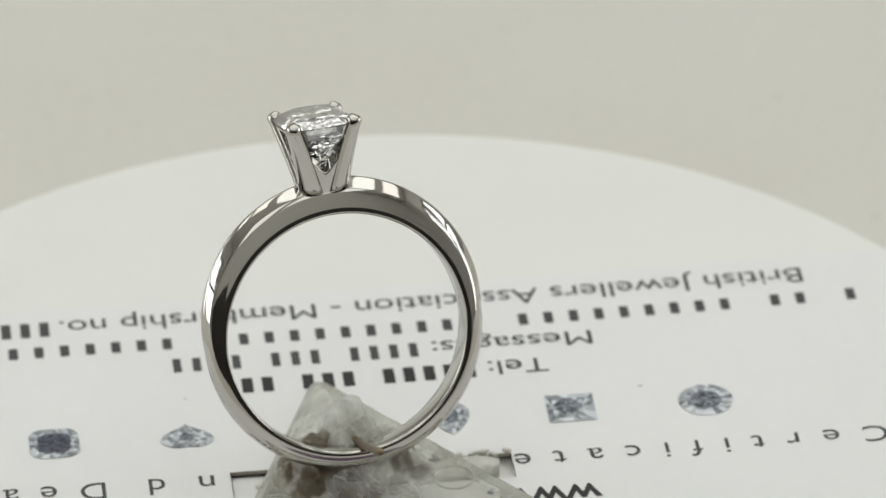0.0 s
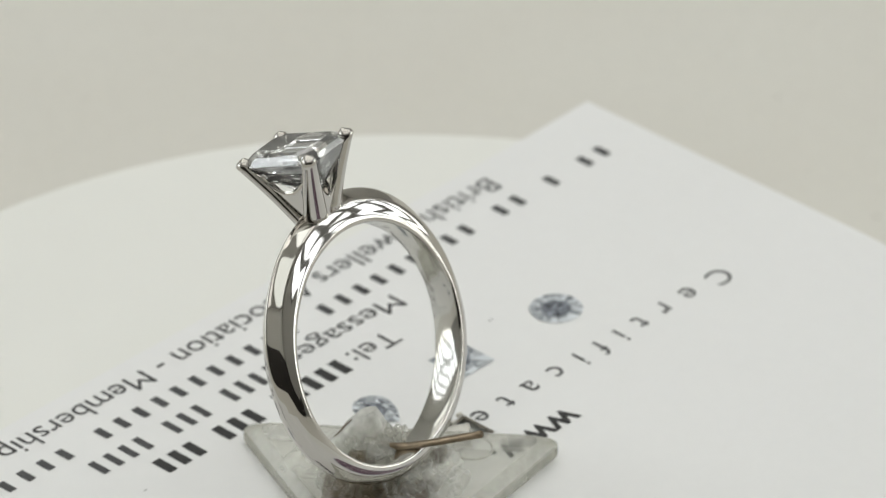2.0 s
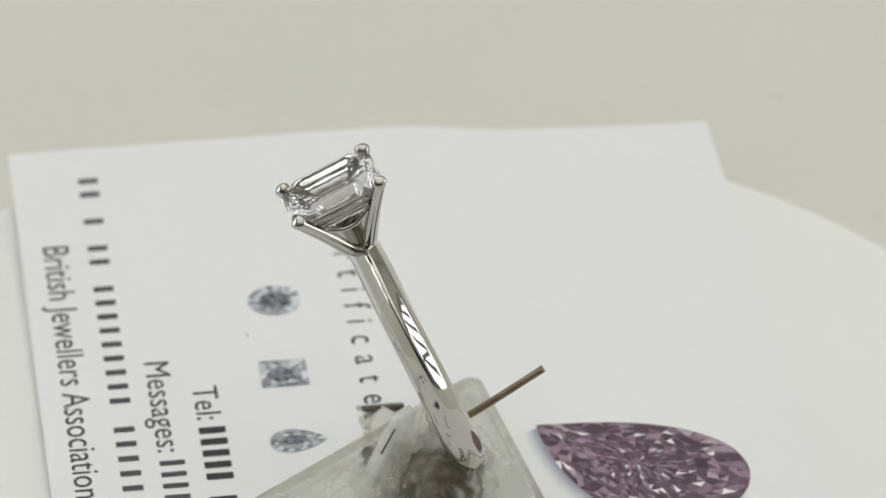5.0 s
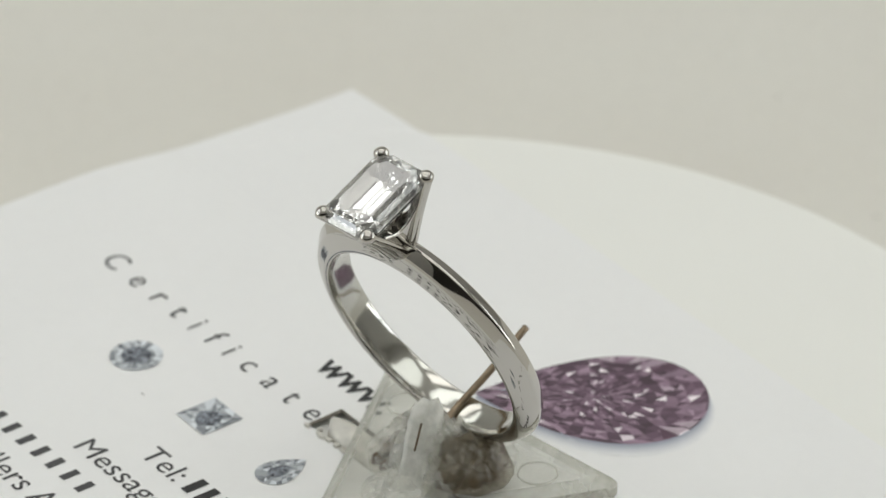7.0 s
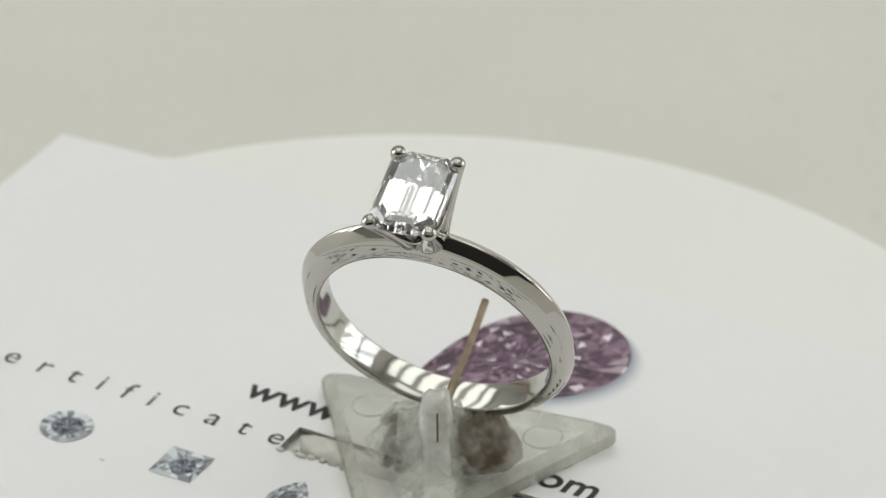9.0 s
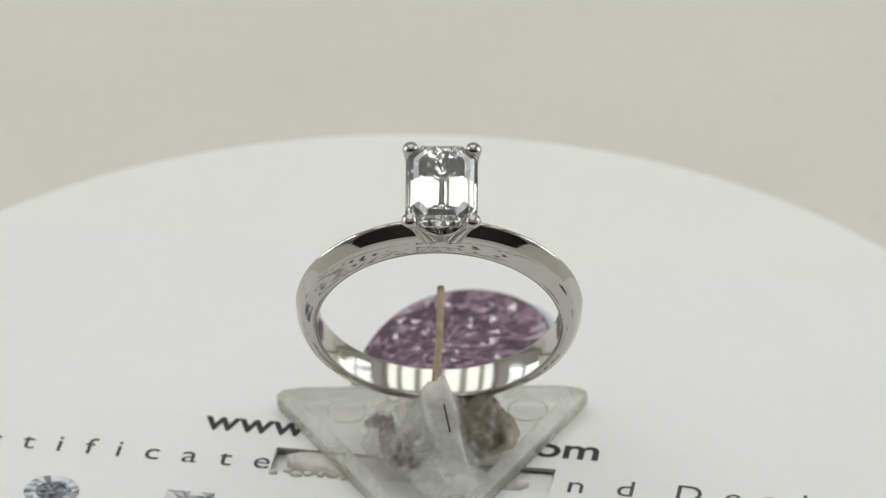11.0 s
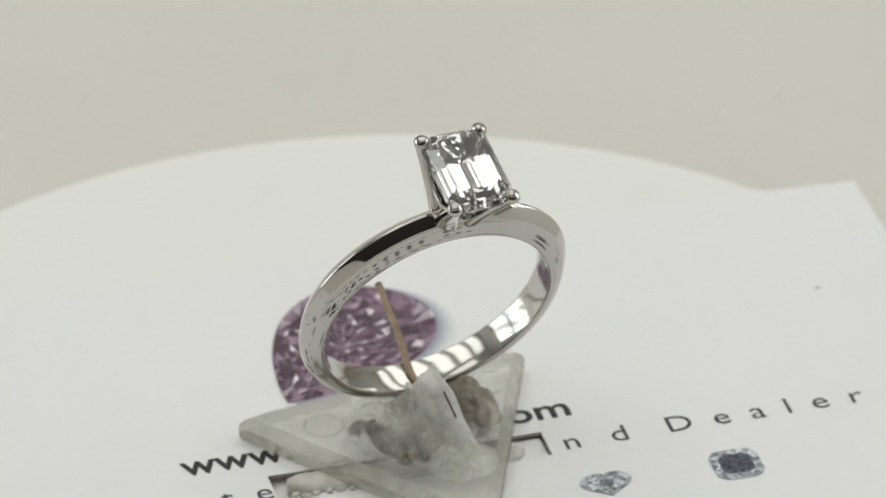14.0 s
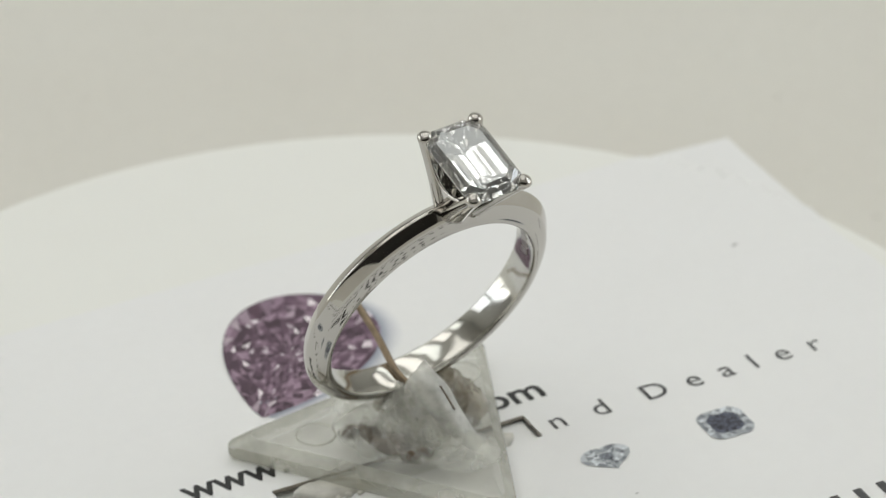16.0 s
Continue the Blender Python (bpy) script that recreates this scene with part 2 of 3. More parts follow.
def card_sheet():
    us = sorted({U0, U1, SLOT[0], SLOT[1], *[U0 + (U1 - U0) * i / 92 for i in range(93)]})
    vs = sorted({V0, V1, SLOT[2], SLOT[3], *[V0 + (V1 - V0) * i / 60 for i in range(61)]})
    bm = bmesh.new()
    top, bot = {}, {}
    for i, u in enumerate(us):
        for j, v in enumerate(vs):
            top[i, j] = bm.verts.new(on_card(u, v))
            p = on_card(u, v)
            bot[i, j] = bm.verts.new((p.x, p.y, p.z - CARD_T))
    cells = {(i, j) for i in range(len(us) - 1) for j in range(len(vs) - 1)
             if not (us[i] >= SLOT[0] and us[i + 1] <= SLOT[1] and vs[j] >= SLOT[2] and vs[j + 1] <= SLOT[3])}
    for i, j in cells:
        bm.faces.new((top[i, j], top[i + 1, j], top[i + 1, j + 1], top[i, j + 1]))
        bm.faces.new((bot[i, j + 1], bot[i + 1, j + 1], bot[i + 1, j], bot[i, j]))
        for di, dj, a, b in ((-1, 0, (i, j + 1), (i, j)), (1, 0, (i + 1, j), (i + 1, j + 1)), (0, -1, (i, j), (i + 1, j)), (0, 1, (i + 1, j + 1), (i, j + 1))):
            if (i + di, j + dj) not in cells:
                inner = 0 < i < len(us) - 2 and 0 < j < len(vs) - 2
                bm.faces.new((top[b], top[a], bot[a], bot[b])).material_index = 1 if inner else 0
    for v in [v for v in bm.verts if not v.link_faces]:
        bm.verts.remove(v)
    part("sheet", bm, [PAPER, EDGE], CARD, smooth=False)


def print_part(name, bm, mat, label, lift=0.03):
    """Flat print in u, v millimetres laid on the card."""
    for v in bm.verts:
        v.co = on_card(v.co.x, v.co.y, lift + v.co.z)
    return part(name, bm, mat, CARD, label)


def text_mesh(s, spacing=1.0, bold=0.0):
    cu = bpy.data.curves.new("lettering", "FONT")
    cu.body, cu.size, cu.space_character, cu.offset, cu.resolution_u = s, 1.0, spacing, bold, 3
    ob = bpy.data.objects.new("lettering", cu)
    scene.collection.objects.link(ob)
    dg = bpy.context.evaluated_depsgraph_get()
    me = bpy.data.meshes.new_from_object(ob.evaluated_get(dg))
    bpy.data.objects.remove(ob)
    bm = bmesh.new()
    bm.from_mesh(me)
    bpy.data.meshes.remove(me)
    return bm


def extent(bm):
    xs = [v.co.x for v in bm.verts]
    return min(xs), max(xs)


def line(s, u0, u1, base, cap, mat, label, spaced=False, bold=0.0):
    """A printed line from u0 to u1 on the baseline, its capitals cap high."""
    k = cap / 0.729
    sp = 1.0
    if spaced:
        a = extent(text_mesh(s, 1.0, bold))
        b = extent(text_mesh(s, 2.0, bold))
        wa, wb = (a[1] - a[0]) * k, (b[1] - b[0]) * k
        sp = 1 + ((u1 - u0) - wa) / (wb - wa)
    bm = text_mesh(s, sp, bold)
    lo, hi = extent(bm)
    kx = (u1 - u0) / (hi - lo)
    for v in bm.verts:
        v.co = Vector((u0 + (v.co.x - lo) * kx, base + v.co.y * k, 0))
    letters, end = [], None
    for f in sorted(bm.faces, key=lambda f: min(v.co.x for v in f.verts)):
        x0, x1 = min(v.co.x for v in f.verts), max(v.co.x for v in f.verts)
        if end is None or x0 > end + 1e-4:
            letters.append([])
            end = x1
        letters[-1].append([v.co.copy() for v in f.verts])
        end = max(end, x1)
    for faces in letters:
        one, seen = bmesh.new(), {}
        for f in faces:
            vs = []
            for co in f:
                key = (round(co.x, 5), round(co.y, 5))
                if key not in seen:
                    seen[key] = one.verts.new(co)
                vs.append(seen[key])
            if len(set(vs)) == len(vs) and not one.faces.get(vs):
                one.faces.new(vs)
        print_part("printed_letter", one, mat, label)
    bm.free()


def bars(groups, u0, u1, base, cap, mat, label, fill=0.62):
    """Writing as plain bars: groups of so many characters, evenly spaced from u0 to u1."""
    total = sum(groups) + len(groups) - 1
    step = (u1 - u0) / total
    x = u0
    for g in groups:
        for _ in range(g):
            bm = bmesh.new()
            bm.faces.new([bm.verts.new((a, b, 0)) for a, b in ((x, base), (x + step * fill, base), (x + step * fill, base + cap), (x, base + cap))])
            print_part("printed_bar", bm, mat, label)
            x += step
        x += step


card_sheet()
bm = bmesh.new()
loft(bm, [[CU * u + CV * v + Vector((0, 0, z)) for u, v in ((3.0, -1.2), (11.5, -1.2), (11.5, 1.8), (3.0, 1.8))] for z in (-0.62, -0.36)])
bmesh.ops.recalc_face_normals(bm, faces=bm.faces[:])
part("slot_flap", bm, PAPER, CARD, "pressed-down flap of white card in the slot")
line("www.", -14.6, -6.4, 3.45, 2.55, BLACK, "bold black printed web prefix", bold=0.018)
line("om", 9.7, 14.4, 3.35, 2.55, BLACK, "bold black printed web ending", bold=0.018)
line("Certificate", -36.1, -8.9, -1.0, 2.1, INK, "widely spaced grey printed words", spaced=True)
line("nd", 12.8, 17.5, -1.0, 2.1, INK, "widely spaced grey printed letters", spaced=True)
line("Dealer", 20.6, 35.4, -1.0, 2.1, INK, "widely spaced grey printed word", spaced=True)
line("Tel:", -12.9, -8.5, -13.3, 1.95, INK, "grey printed word")
bars((5, 3, 3), -7.5, 11.9, -13.3, 1.95, BLACK, "black printed bars in place of a number", 0.55)
line("Messages:", -16.6, -4.7, -16.5, 1.95, INK, "grey printed word")
bars((4, 3, 4), -3.6, 15.4, -16.5, 1.85, INK, "grey printed bars in place of a number", 0.42)
bars((2, 1, 2, 9, 11, 9), -42.6, 31.5, -19.4, 1.5, INK, "grey printed bars in place of an address", 0.36)
line("British Jewellers Association - Membership no.", -33.4, 22.5, -22.8, 2.1, INK, "grey printed sentence in small letters")
bars((4,), 23.3, 29.0, -22.8, 2.0, INK, "grey printed bars in place of a number", 0.5)


# ---- marks on the card ----
for u, v, w in ((-19.2, -8.6, 0.15), (14.0, -11.0, 0.12), (37.1, 15.6, 0.22)):
    bm = bmesh.new()
    bm.faces.new([bm.verts.new((u + w * math.cos(a) * (1.4 + 0.5 * math.sin(3 * a)), v + 0.6 * w * math.sin(a), 0)) for a in [2 * math.pi * i / 10 for i in range(10)]])
    print_part("smudge", bm, SMUDGE, "small grey smudge")


# ---- printed stones ----
def ink_colour(name, lo, hi, tint=(1, 1, 1), glint=None):
    """Printed facets: each island its own tone."""
    m = bpy.data.materials.new(name)
    m.use_nodes = True
    nt = m.node_tree
    b = nt.nodes["Principled BSDF"]
    b.inputs["Roughness"].default_value = 0.42
    g = nt.nodes.new("ShaderNodeNewGeometry")
    ramp = nt.nodes.new("ShaderNodeValToRGB")
    ramp.color_ramp.elements[0].color, ramp.color_ramp.elements[1].color = (*lo, 1), (*hi, 1)
    mid = ramp.color_ramp.elements.new(0.55)
    mid.color = (*[(l + h) * 0.5 * t for l, h, t in zip(lo, hi, tint)], 1)
    if glint:
        ramp.color_ramp.elements[2].position = 0.93
        ramp.color_ramp.elements.new(0.97).color = (*glint, 1)
    nt.links.new(g.outputs["Random Per Island"], ramp.inputs[0])
    nt.links.new(ramp.outputs[0], b.inputs["Base Color"])
    return m


SILVER = ink_colour("printed_silver_facets", (0.10, 0.11, 0.13), (0.72, 0.76, 0.80))
MAUVE = ink_colour("printed_mauve_facets", (0.03, 0.01, 0.022), (0.34, 0.235, 0.31), (0.7, 0.58, 0.68), (0.85, 0.78, 0.82))


def outline(kind, n=40):
    pts = []
    for i in range(n):
        a = 2 * math.pi * i / n
        c, s = math.cos(a), math.sin(a)
        if kind == "round":
            r = 1.0
        elif kind == "square":
            r = 1 / max(abs(c), abs(s))
        elif kind == "octagon":
            r = min(1 / max(abs(c), abs(s)), 1.68 / (abs(c) + abs(s)))
        elif kind == "pear":
            r = None
            pts.append((c, s * abs(math.cos(a / 2)) ** 0.85 / 0.80))
        elif kind == "heart":
            r = None
            pts.append((s ** 3, (13 * c - 2.6 * math.cos(2 * a) - 1.3 * math.cos(3 * a) - 0.6 * math.cos(4 * a)) / 14.5 + 0.1))
        if r:
            pts.append((c * r, s * r))
    return pts


def facets(bm, border, rings, rnd, jitter=0.35):
    """Fills a closed border with separate flat facets: rings of triangles towards its middle."""
    n = len(border)
    cx, cy = sum(p[0] for p in border) / n, sum(p[1] for p in border) / n
    def ring(k):
        s = k / rings
        pts = []
        for i, (x, y) in enumerate(border):
            f = s if k == rings else s * (1 + jitter * (rnd.random() - 0.5) / rings * 2)
            o = 0 if k == rings else (rnd.random() - 0.5) * jitter / n * 6
            px, py = x - cx, y - cy
            pts.append((cx + (px * math.cos(o) - py * math.sin(o)) * f, cy + (px * math.sin(o) + py * math.cos(o)) * f))
        return pts
    layers = [ring(k) for k in range(1, rings + 1)]
    def tri(*ps):
        bm.faces.new([bm.verts.new((p[0], p[1], 0)) for p in ps])
    inner = layers[0]
    for i in range(0, n, 2):
        tri((cx, cy), inner[i], inner[(i + 1) % n], inner[(i + 2) % n])
    for a, b in zip(layers, layers[1:]):
        for i in range(n):
            j = (i + 1) % n
            if rnd.random() < 0.5:
                tri(a[i], b[i], b[j]), tri(a[i], b[j], a[j])
            elif rnd.random() < 0.5:
                tri(a[i], b[i], b[j], a[j])
            else:
                tri(a[i], b[i], a[j]), tri(a[j], b[i], b[j])


def stone_print(kind, u, v, w, h, turn, mat, label, rings=4, n=24, seed=1, lift=0.055):
    rnd = random.Random(seed)
    c, s = math.cos(radians(turn)), math.sin(radians(turn))
    border = [(u + (x * w / 2) * c - (y * h / 2) * s, v + (x * w / 2) * s + (y * h / 2) * c) for x, y in outline(kind, n)]
    bm = bmesh.new()
    facets(bm, border, rings, rnd)
    return print_part("printed_stone", bm, mat, label, lift)


DARK = ink_colour("printed_deep_facets", (0.012, 0.014, 0.025), (0.30, 0.33, 0.38))
stone_print("round", -23.7, -6.1, 4.0, 4.0, 0, SILVER, "small grey printed round stone", seed=2)
stone_print("square", -13.8, -6.4, 3.5, 3.5, 0, SILVER, "small grey printed square stone", seed=3, n=16)
stone_print("pear", -4.9, -6.2, 4.2, 3.0, -90, SILVER, "small grey printed pear stone", seed=4)
stone_print("heart", 14.3, -6.1, 3.9, 3.5, 0, SILVER, "small pale printed heart stone", seed=6)
stone_print("octagon", 23.9, -6.3, 3.6, 3.7, 0, SILVER, "small printed octagonal stone with a dark middle", seed=7, n=24, rings=4)
for kind, u, v, w, h, turn, n, seed in (("round", -23.7, -6.1, 2.3, 2.3, 0, 16, 12), ("square", -13.6, -6.6, 1.9, 1.9, 45, 12, 13),
                                        ("pear", -4.9, -6.4, 1.9, 1.4, -90, 12, 14), ("heart", 14.3, -6.0, 1.2, 1.2, 0, 10, 15)):
    stone_print(kind, u, v, w, h, turn, DARK, "dark printed facets in the middle of the stone", 3, n, seed, 0.07)
NAVY = ink_colour("printed_navy_facets", (0.004, 0.005, 0.012), (0.10, 0.11, 0.16))
stone_print("octagon", 23.9, -6.3, 2.4, 2.4, 0, NAVY, "dark navy printed facets in the middle of the stone", 3, 24, 16, 0.07)

for k in range(10):
    g = k / 9
    shade = material("printed_shade", (0.775 - 0.46 * g ** 1.4, 0.78 - 0.44 * g ** 1.4, 0.79 - 0.38 * g ** 1.4), 0.42, noise_scale=900, amount=0.05)
    grow, away = 1.05 - 0.05 * g, 1.5 - 1.05 * g
    bm = bmesh.new()
    facets(bm, [(0.7 + 0.82 * away + grow * (8.5 * x * 0.656 - 5.65 * y * 0.755), 17.6 - 0.56 * away + grow * (8.5 * x * 0.755 + 5.65 * y * 0.656))
                for x, y in outline("pear", 60)], 9, random.Random(1), 0.0)
    print_part("printed_shade", bm, shade, "soft blue-grey printed shade of the stone", 0.022 + 0.003 * k)
stone_print("pear", 0.7, 17.6, 17.2, 11.7, 49, MAUVE, "large mauve printed pear-shaped stone", rings=11, n=46, seed=9)


def rim_facets():
    """Large facets round the blunt end and the tip of the printed pear."""
    rnd = random.Random(5)
    c, s = math.cos(radians(49)), math.sin(radians(49))
    border = [(0.7 + x * 8.6 * c - y * 5.85 * s, 17.6 + x * 8.6 * s + y * 5.85 * c) for x, y in outline("pear", 36)]
    mid = Vector((0.7, 17.6))
    for i in list(range(-9, 9)) + [15, 17, 18, 20]:
        a, b, d = (mid.lerp(Vector(border[j % 36]), f) for j, f in ((i, 0.985), (i + 1, 0.985), (i + rnd.choice((0, 1)), rnd.uniform(0.68, 0.86))))
        if rnd.random() < 0.6:
            bm = bmesh.new()
            bm.faces.new([bm.verts.new((p.x, p.y, 0)) for p in (a, b, d)])
            print_part("printed_facet", bm, rnd.choice(RIM), "larger mauve printed facet along the rim of the stone", 0.07)


RIM = [material("printed_mauve_rim", c, 0.42, noise_scale=1500, amount=0.2) for c in ((0.09, 0.04, 0.07), (0.24, 0.16, 0.22), (0.36, 0.27, 0.335), (0.46, 0.37, 0.43))]
rim_facets()


# ---- clear stand with its wire ----
STAND_AT = (-2.1, -2.8, 0.1)
STAND = thing("ring_stand", STAND_AT, "clear triangular plastic stand with bent wire on the card", "ring stand")
CORNERS = [Vector((10.7, -6.3, 0)), Vector((-5.5, 10.5, 0)), Vector((-11.7, -12.2, 0))]


def rounded_triangle(inset, z, radius, n=6):
    mid = sum(CORNERS, Vector()) / 3
    pts = []
    for i in range(3):
        c, p, q = CORNERS[i], CORNERS[i - 1], CORNERS[(i + 1) % 3]
        inward = (mid - c).normalized()
        o = c + inward * (radius + inset * 2 + radius * 0.55)
        e0 = (c - p).normalized()
        e1 = (q - c).normalized()
        n0, n1 = Vector((e0.y, -e0.x, 0)), Vector((e1.y, -e1.x, 0))
        a0, a1 = math.atan2(n0.y, n0.x), math.atan2(n1.y, n1.x)
        while a1 < a0:
            a1 += 2 * math.pi
        for k in range(n + 1):
            a = a0 + (a1 - a0) * k / n
            pts.append(Vector((o.x + radius * math.cos(a), o.y + radius * math.sin(a), z)))
    return pts


def dome(bm, cx, cy, radius, height, base, power=2.0, rough=0.25, seed=0.0, squash=1.0, turn=0.0, nr=14, na=36):
    """A lumpy mound standing on z = base."""
    c, s = math.cos(turn), math.sin(turn)
    top = bm.verts.new((cx, cy, base + height))
    loops = []
    for k in range(1, nr + 1):
        r = radius * k / nr
        loop = []
        for i in range(na):
            a = 2 * math.pi * i / na
            x, y = r * math.cos(a), r * math.sin(a) * squash
            x, y = x * c - y * s, x * s + y * c
            f = (1 - (k / nr) ** 2) ** power if k < nr else 0
            w = noise.noise(Vector((x * 0.7 + seed, y * 0.7, seed))) + 0.5 * noise.noise(Vector((x * 1.9, y * 1.9 + seed, seed))) + 0.22 * noise.noise(Vector((x * 4.6 + seed, y * 4.6, seed)))
            z = base + height * f + rough * w * (0.3 + f) * (k < nr)
            loop.append(bm.verts.new((cx + x * (1 + 0.08 * w), cy + y * (1 + 0.08 * w), max(z, base - 0.02))))
        loops.append(loop)
    for i in range(na):
        bm.faces.new((top, loops[0][i], loops[0][(i + 1) % na]))
    for a, b in zip(loops, loops[1:]):
        for i in range(na):
            bm.faces.new((a[i], b[i], b[(i + 1) % na], a[(i + 1) % na]))


def tube(bm, pts, r, n=10):
    rings = []
    for i, p in enumerate(pts):
        d = (pts[min(i + 1, len(pts) - 1)] - pts[max(i - 1, 0)]).normalized()
        x = d.orthogonal().normalized() if not rings else (last - d * last.dot(d)).normalized()
        last = x
        y = d.cross(x)
        rings.append([p + x * r * math.cos(2 * math.pi * k / n) + y * r * math.sin(2 * math.pi * k / n) for k in range(n)])
    loft(bm, rings)


def bend(ctrl, n=6):
    """Points on a smooth curve through ctrl."""
    out = []
    for i in range(len(ctrl) - 1):
        p0, p1, p2, p3 = ctrl[max(i - 1, 0)], ctrl[i], ctrl[i + 1], ctrl[min(i + 2, len(ctrl) - 1)]
        for k in range(n):
            t = k / n
            out.append(0.5 * (2 * p1 + (p2 - p0) * t + (2 * p0 - 5 * p1 + 4 * p2 - p3) * t ** 2 + (3 * p1 - p0 - 3 * p2 + p3) * t ** 3))
    return out + [ctrl[-1]]


def stand():
    bm = bmesh.new()
    loft(bm, [rounded_triangle(i, z, 0.8) for i, z in ((0.35, 0.12), (0.05, 0.3), (0.0, 0.5), (0.0, 1.15), (0.08, 1.3), (0.75, 1.92), (0.85, 1.98), (0.95, 2.0))])
    plate = part("plate", bm, ACRYL, STAND, "clear triangular plate with frosted bevelled edges")
    plate.data.materials.append(FROST)
    plate.data.materials.append(SIDE)
    for f in plate.data.polygons:
        if abs(f.normal.z) < 0.97:
            f.material_index = 2 if abs(f.normal.z) < 0.5 else 1
    bm = bmesh.new()
    dome(bm, -2.4, -2.8, 5.4, 2.9, 2.0, 1.0, 0.95, 3.0, nr=34, na=96)
    part("mound", bm, ROUGHACRYL, STAND, "lumpy melted clear plastic")
    bm = bmesh.new()
    dome(bm, -5.3, -3.3, 3.2, 3.0, 2.0, 0.8, 0.8, 5.0, nr=24, na=60)
    part("mound", bm, TINTED, STAND, "brown-tinted lump of melted plastic", smooth=True)
    bm = bmesh.new()
    dome(bm, -4.6, 2.2, 2.7, 1.2, 2.0, 1.1, 0.4, 7.0, nr=18, na=48)
    part("mound", bm, ROUGHACRYL, STAND, "lumpy melted clear plastic", smooth=True)
    bm = bmesh.new()
    rings = []
    p0, p1 = Vector((-2.3, -2.2, 0)), Vector((-6.2, 3.2, 0))
    along = (p1 - p0).normalized()
    side = Vector((-along.y, along.x, 0))
    for k in range(17):
        t = k / 16
        c = p0.lerp(p1, t)
        h = 1.95 + 5.5 * (1 - ease((t - 0.12) / 0.9)) * (0.75 + 0.25 * ease(t / 0.12)) + 0.25 * noise.noise(Vector((t * 6, 1.3, 0)))
        f = 0.6 + 0.4 * math.sin(math.pi * min(t * 1.4 + 0.15, 1) * 0.9)
        loop = []
        for x, zf in ((-1.6, 0), (-1.35, 0.4), (-1.2, 0.75), (-0.95, 0.94), (-0.5, 1.0), (0.1, 0.97), (0.7, 1.0), (1.05, 0.9), (1.25, 0.7), (1.4, 0.38), (1.7, 0)):
            w = noise.noise(Vector((t * 5, x * 1.3, 4.0)))
            loop.append(c + side * x * f * (1 + 0.15 * w) + Vector((0, 0, 1.92 + (h - 1.92) * zf * (1 + 0.05 * w))))
        rings.append(loop)
    loft(bm, rings, closed=False, cap=False)
    bmesh.ops.recalc_face_normals(bm, faces=bm.faces[:])
    if sum(f.normal.z for f in bm.faces) < 0:
        bmesh.ops.reverse_faces(bm, faces=bm.faces[:])
    part("prop", bm, WHITENED, STAND, "upright wedge of melted clear plastic", smooth=True)
    bm = bmesh.new()
    dome(bm, -3.0, -1.5, 3.5, 4.3, 2.0, 1.15, 0.6, 2.0, nr=26, na=70)
    part("mound", bm, ROUGHACRYL, STAND, "steep cone of melted clear plastic")
    bm = bmesh.new()
    tube(bm, bend([rings[k][5] + Vector((0, 0, 0.03)) for k in (6, 7, 8, 9)]), 0.08, 8)
    part("groove", bm, GRIME_AND_SHADE, STAND, "narrow brown groove in the melted wedge", smooth=True)
    # Glue clumps; the three near (-2.2, 1.2) stand for shade beside the wedge.
    rnd = random.Random(11)
    clumps = [(cx + rnd.gauss(0, sp), cy + rnd.gauss(0, sp), rnd.uniform(0.5, 1.3), rnd.uniform(0.25, 0.75), rnd.uniform(0, 9))
              for cx, cy, sp, count in ((-5.2, -3.8, 0.8, 10), (-0.6, -0.8, 0.8, 7), (-1.8, -5.6, 0.7, 4), (0.8, -2.6, 0.6, 3), (-2.2, 1.2, 0.6, 3)) for _ in range(count)]
    clumps += [(-5.0, -4.2, 2.3, 1.1, 3.0), (-6.3, -3.0, 1.7, 0.7, 8.0), (-0.9, -0.6, 1.8, 0.9, 4.0), (-3.0, -5.4, 1.6, 0.9, 6.0)]
    for x, y, r, h, sd in clumps:
        bm = bmesh.new()
        dome(bm, x, y, r, h, 2.05, 0.6, 0.22, sd, 0.7, sd, nr=8, na=20)
        part("glue_and_shade", bm, GRIME_AND_SHADE, STAND, "brown dried glue, with a few clumps standing for shade", smooth=True)
    for x, y in ((-8.2, -7.2), (4.4, -3.8)):
        bm = bmesh.new()
        loft(bm, [[(x + r * math.cos(2 * math.pi * i / 28), y + r * math.sin(2 * math.pi * i / 28), z) for i in range(28)] for r, z in ((1.5, 1.99), (1.46, 2.1), (1.4, 2.12), (1.34, 2.02))], cap=False)
        part("moulding_mark", bm, FROST, STAND, "round moulding mark", smooth=True)
    bm = bmesh.new()
    tube(bm, bend([Vector(p) for p in ((-3.0, -1.7, 4.7), (-2.75, -2.8, 4.95), (-2.1, -4.4, 5.45), (-1.65, -7.2, 7.05), (-0.8, -10.85, 9.15))]), 0.27, 12)
    part("wire", bm, WIRE, STAND, "bent tarnished brown metal wire", smooth=True)
    bm = bmesh.new()
    loops = []
    for i in range(25):
        q = i / 24
        u = -7.7 + 17.6 * q
        half = 1.3 * math.sqrt(max(1 - (2 * q - 1) ** 8, 0.02))
        top = 0.1 + 0.5 * (1 - ease(q / 0.35))
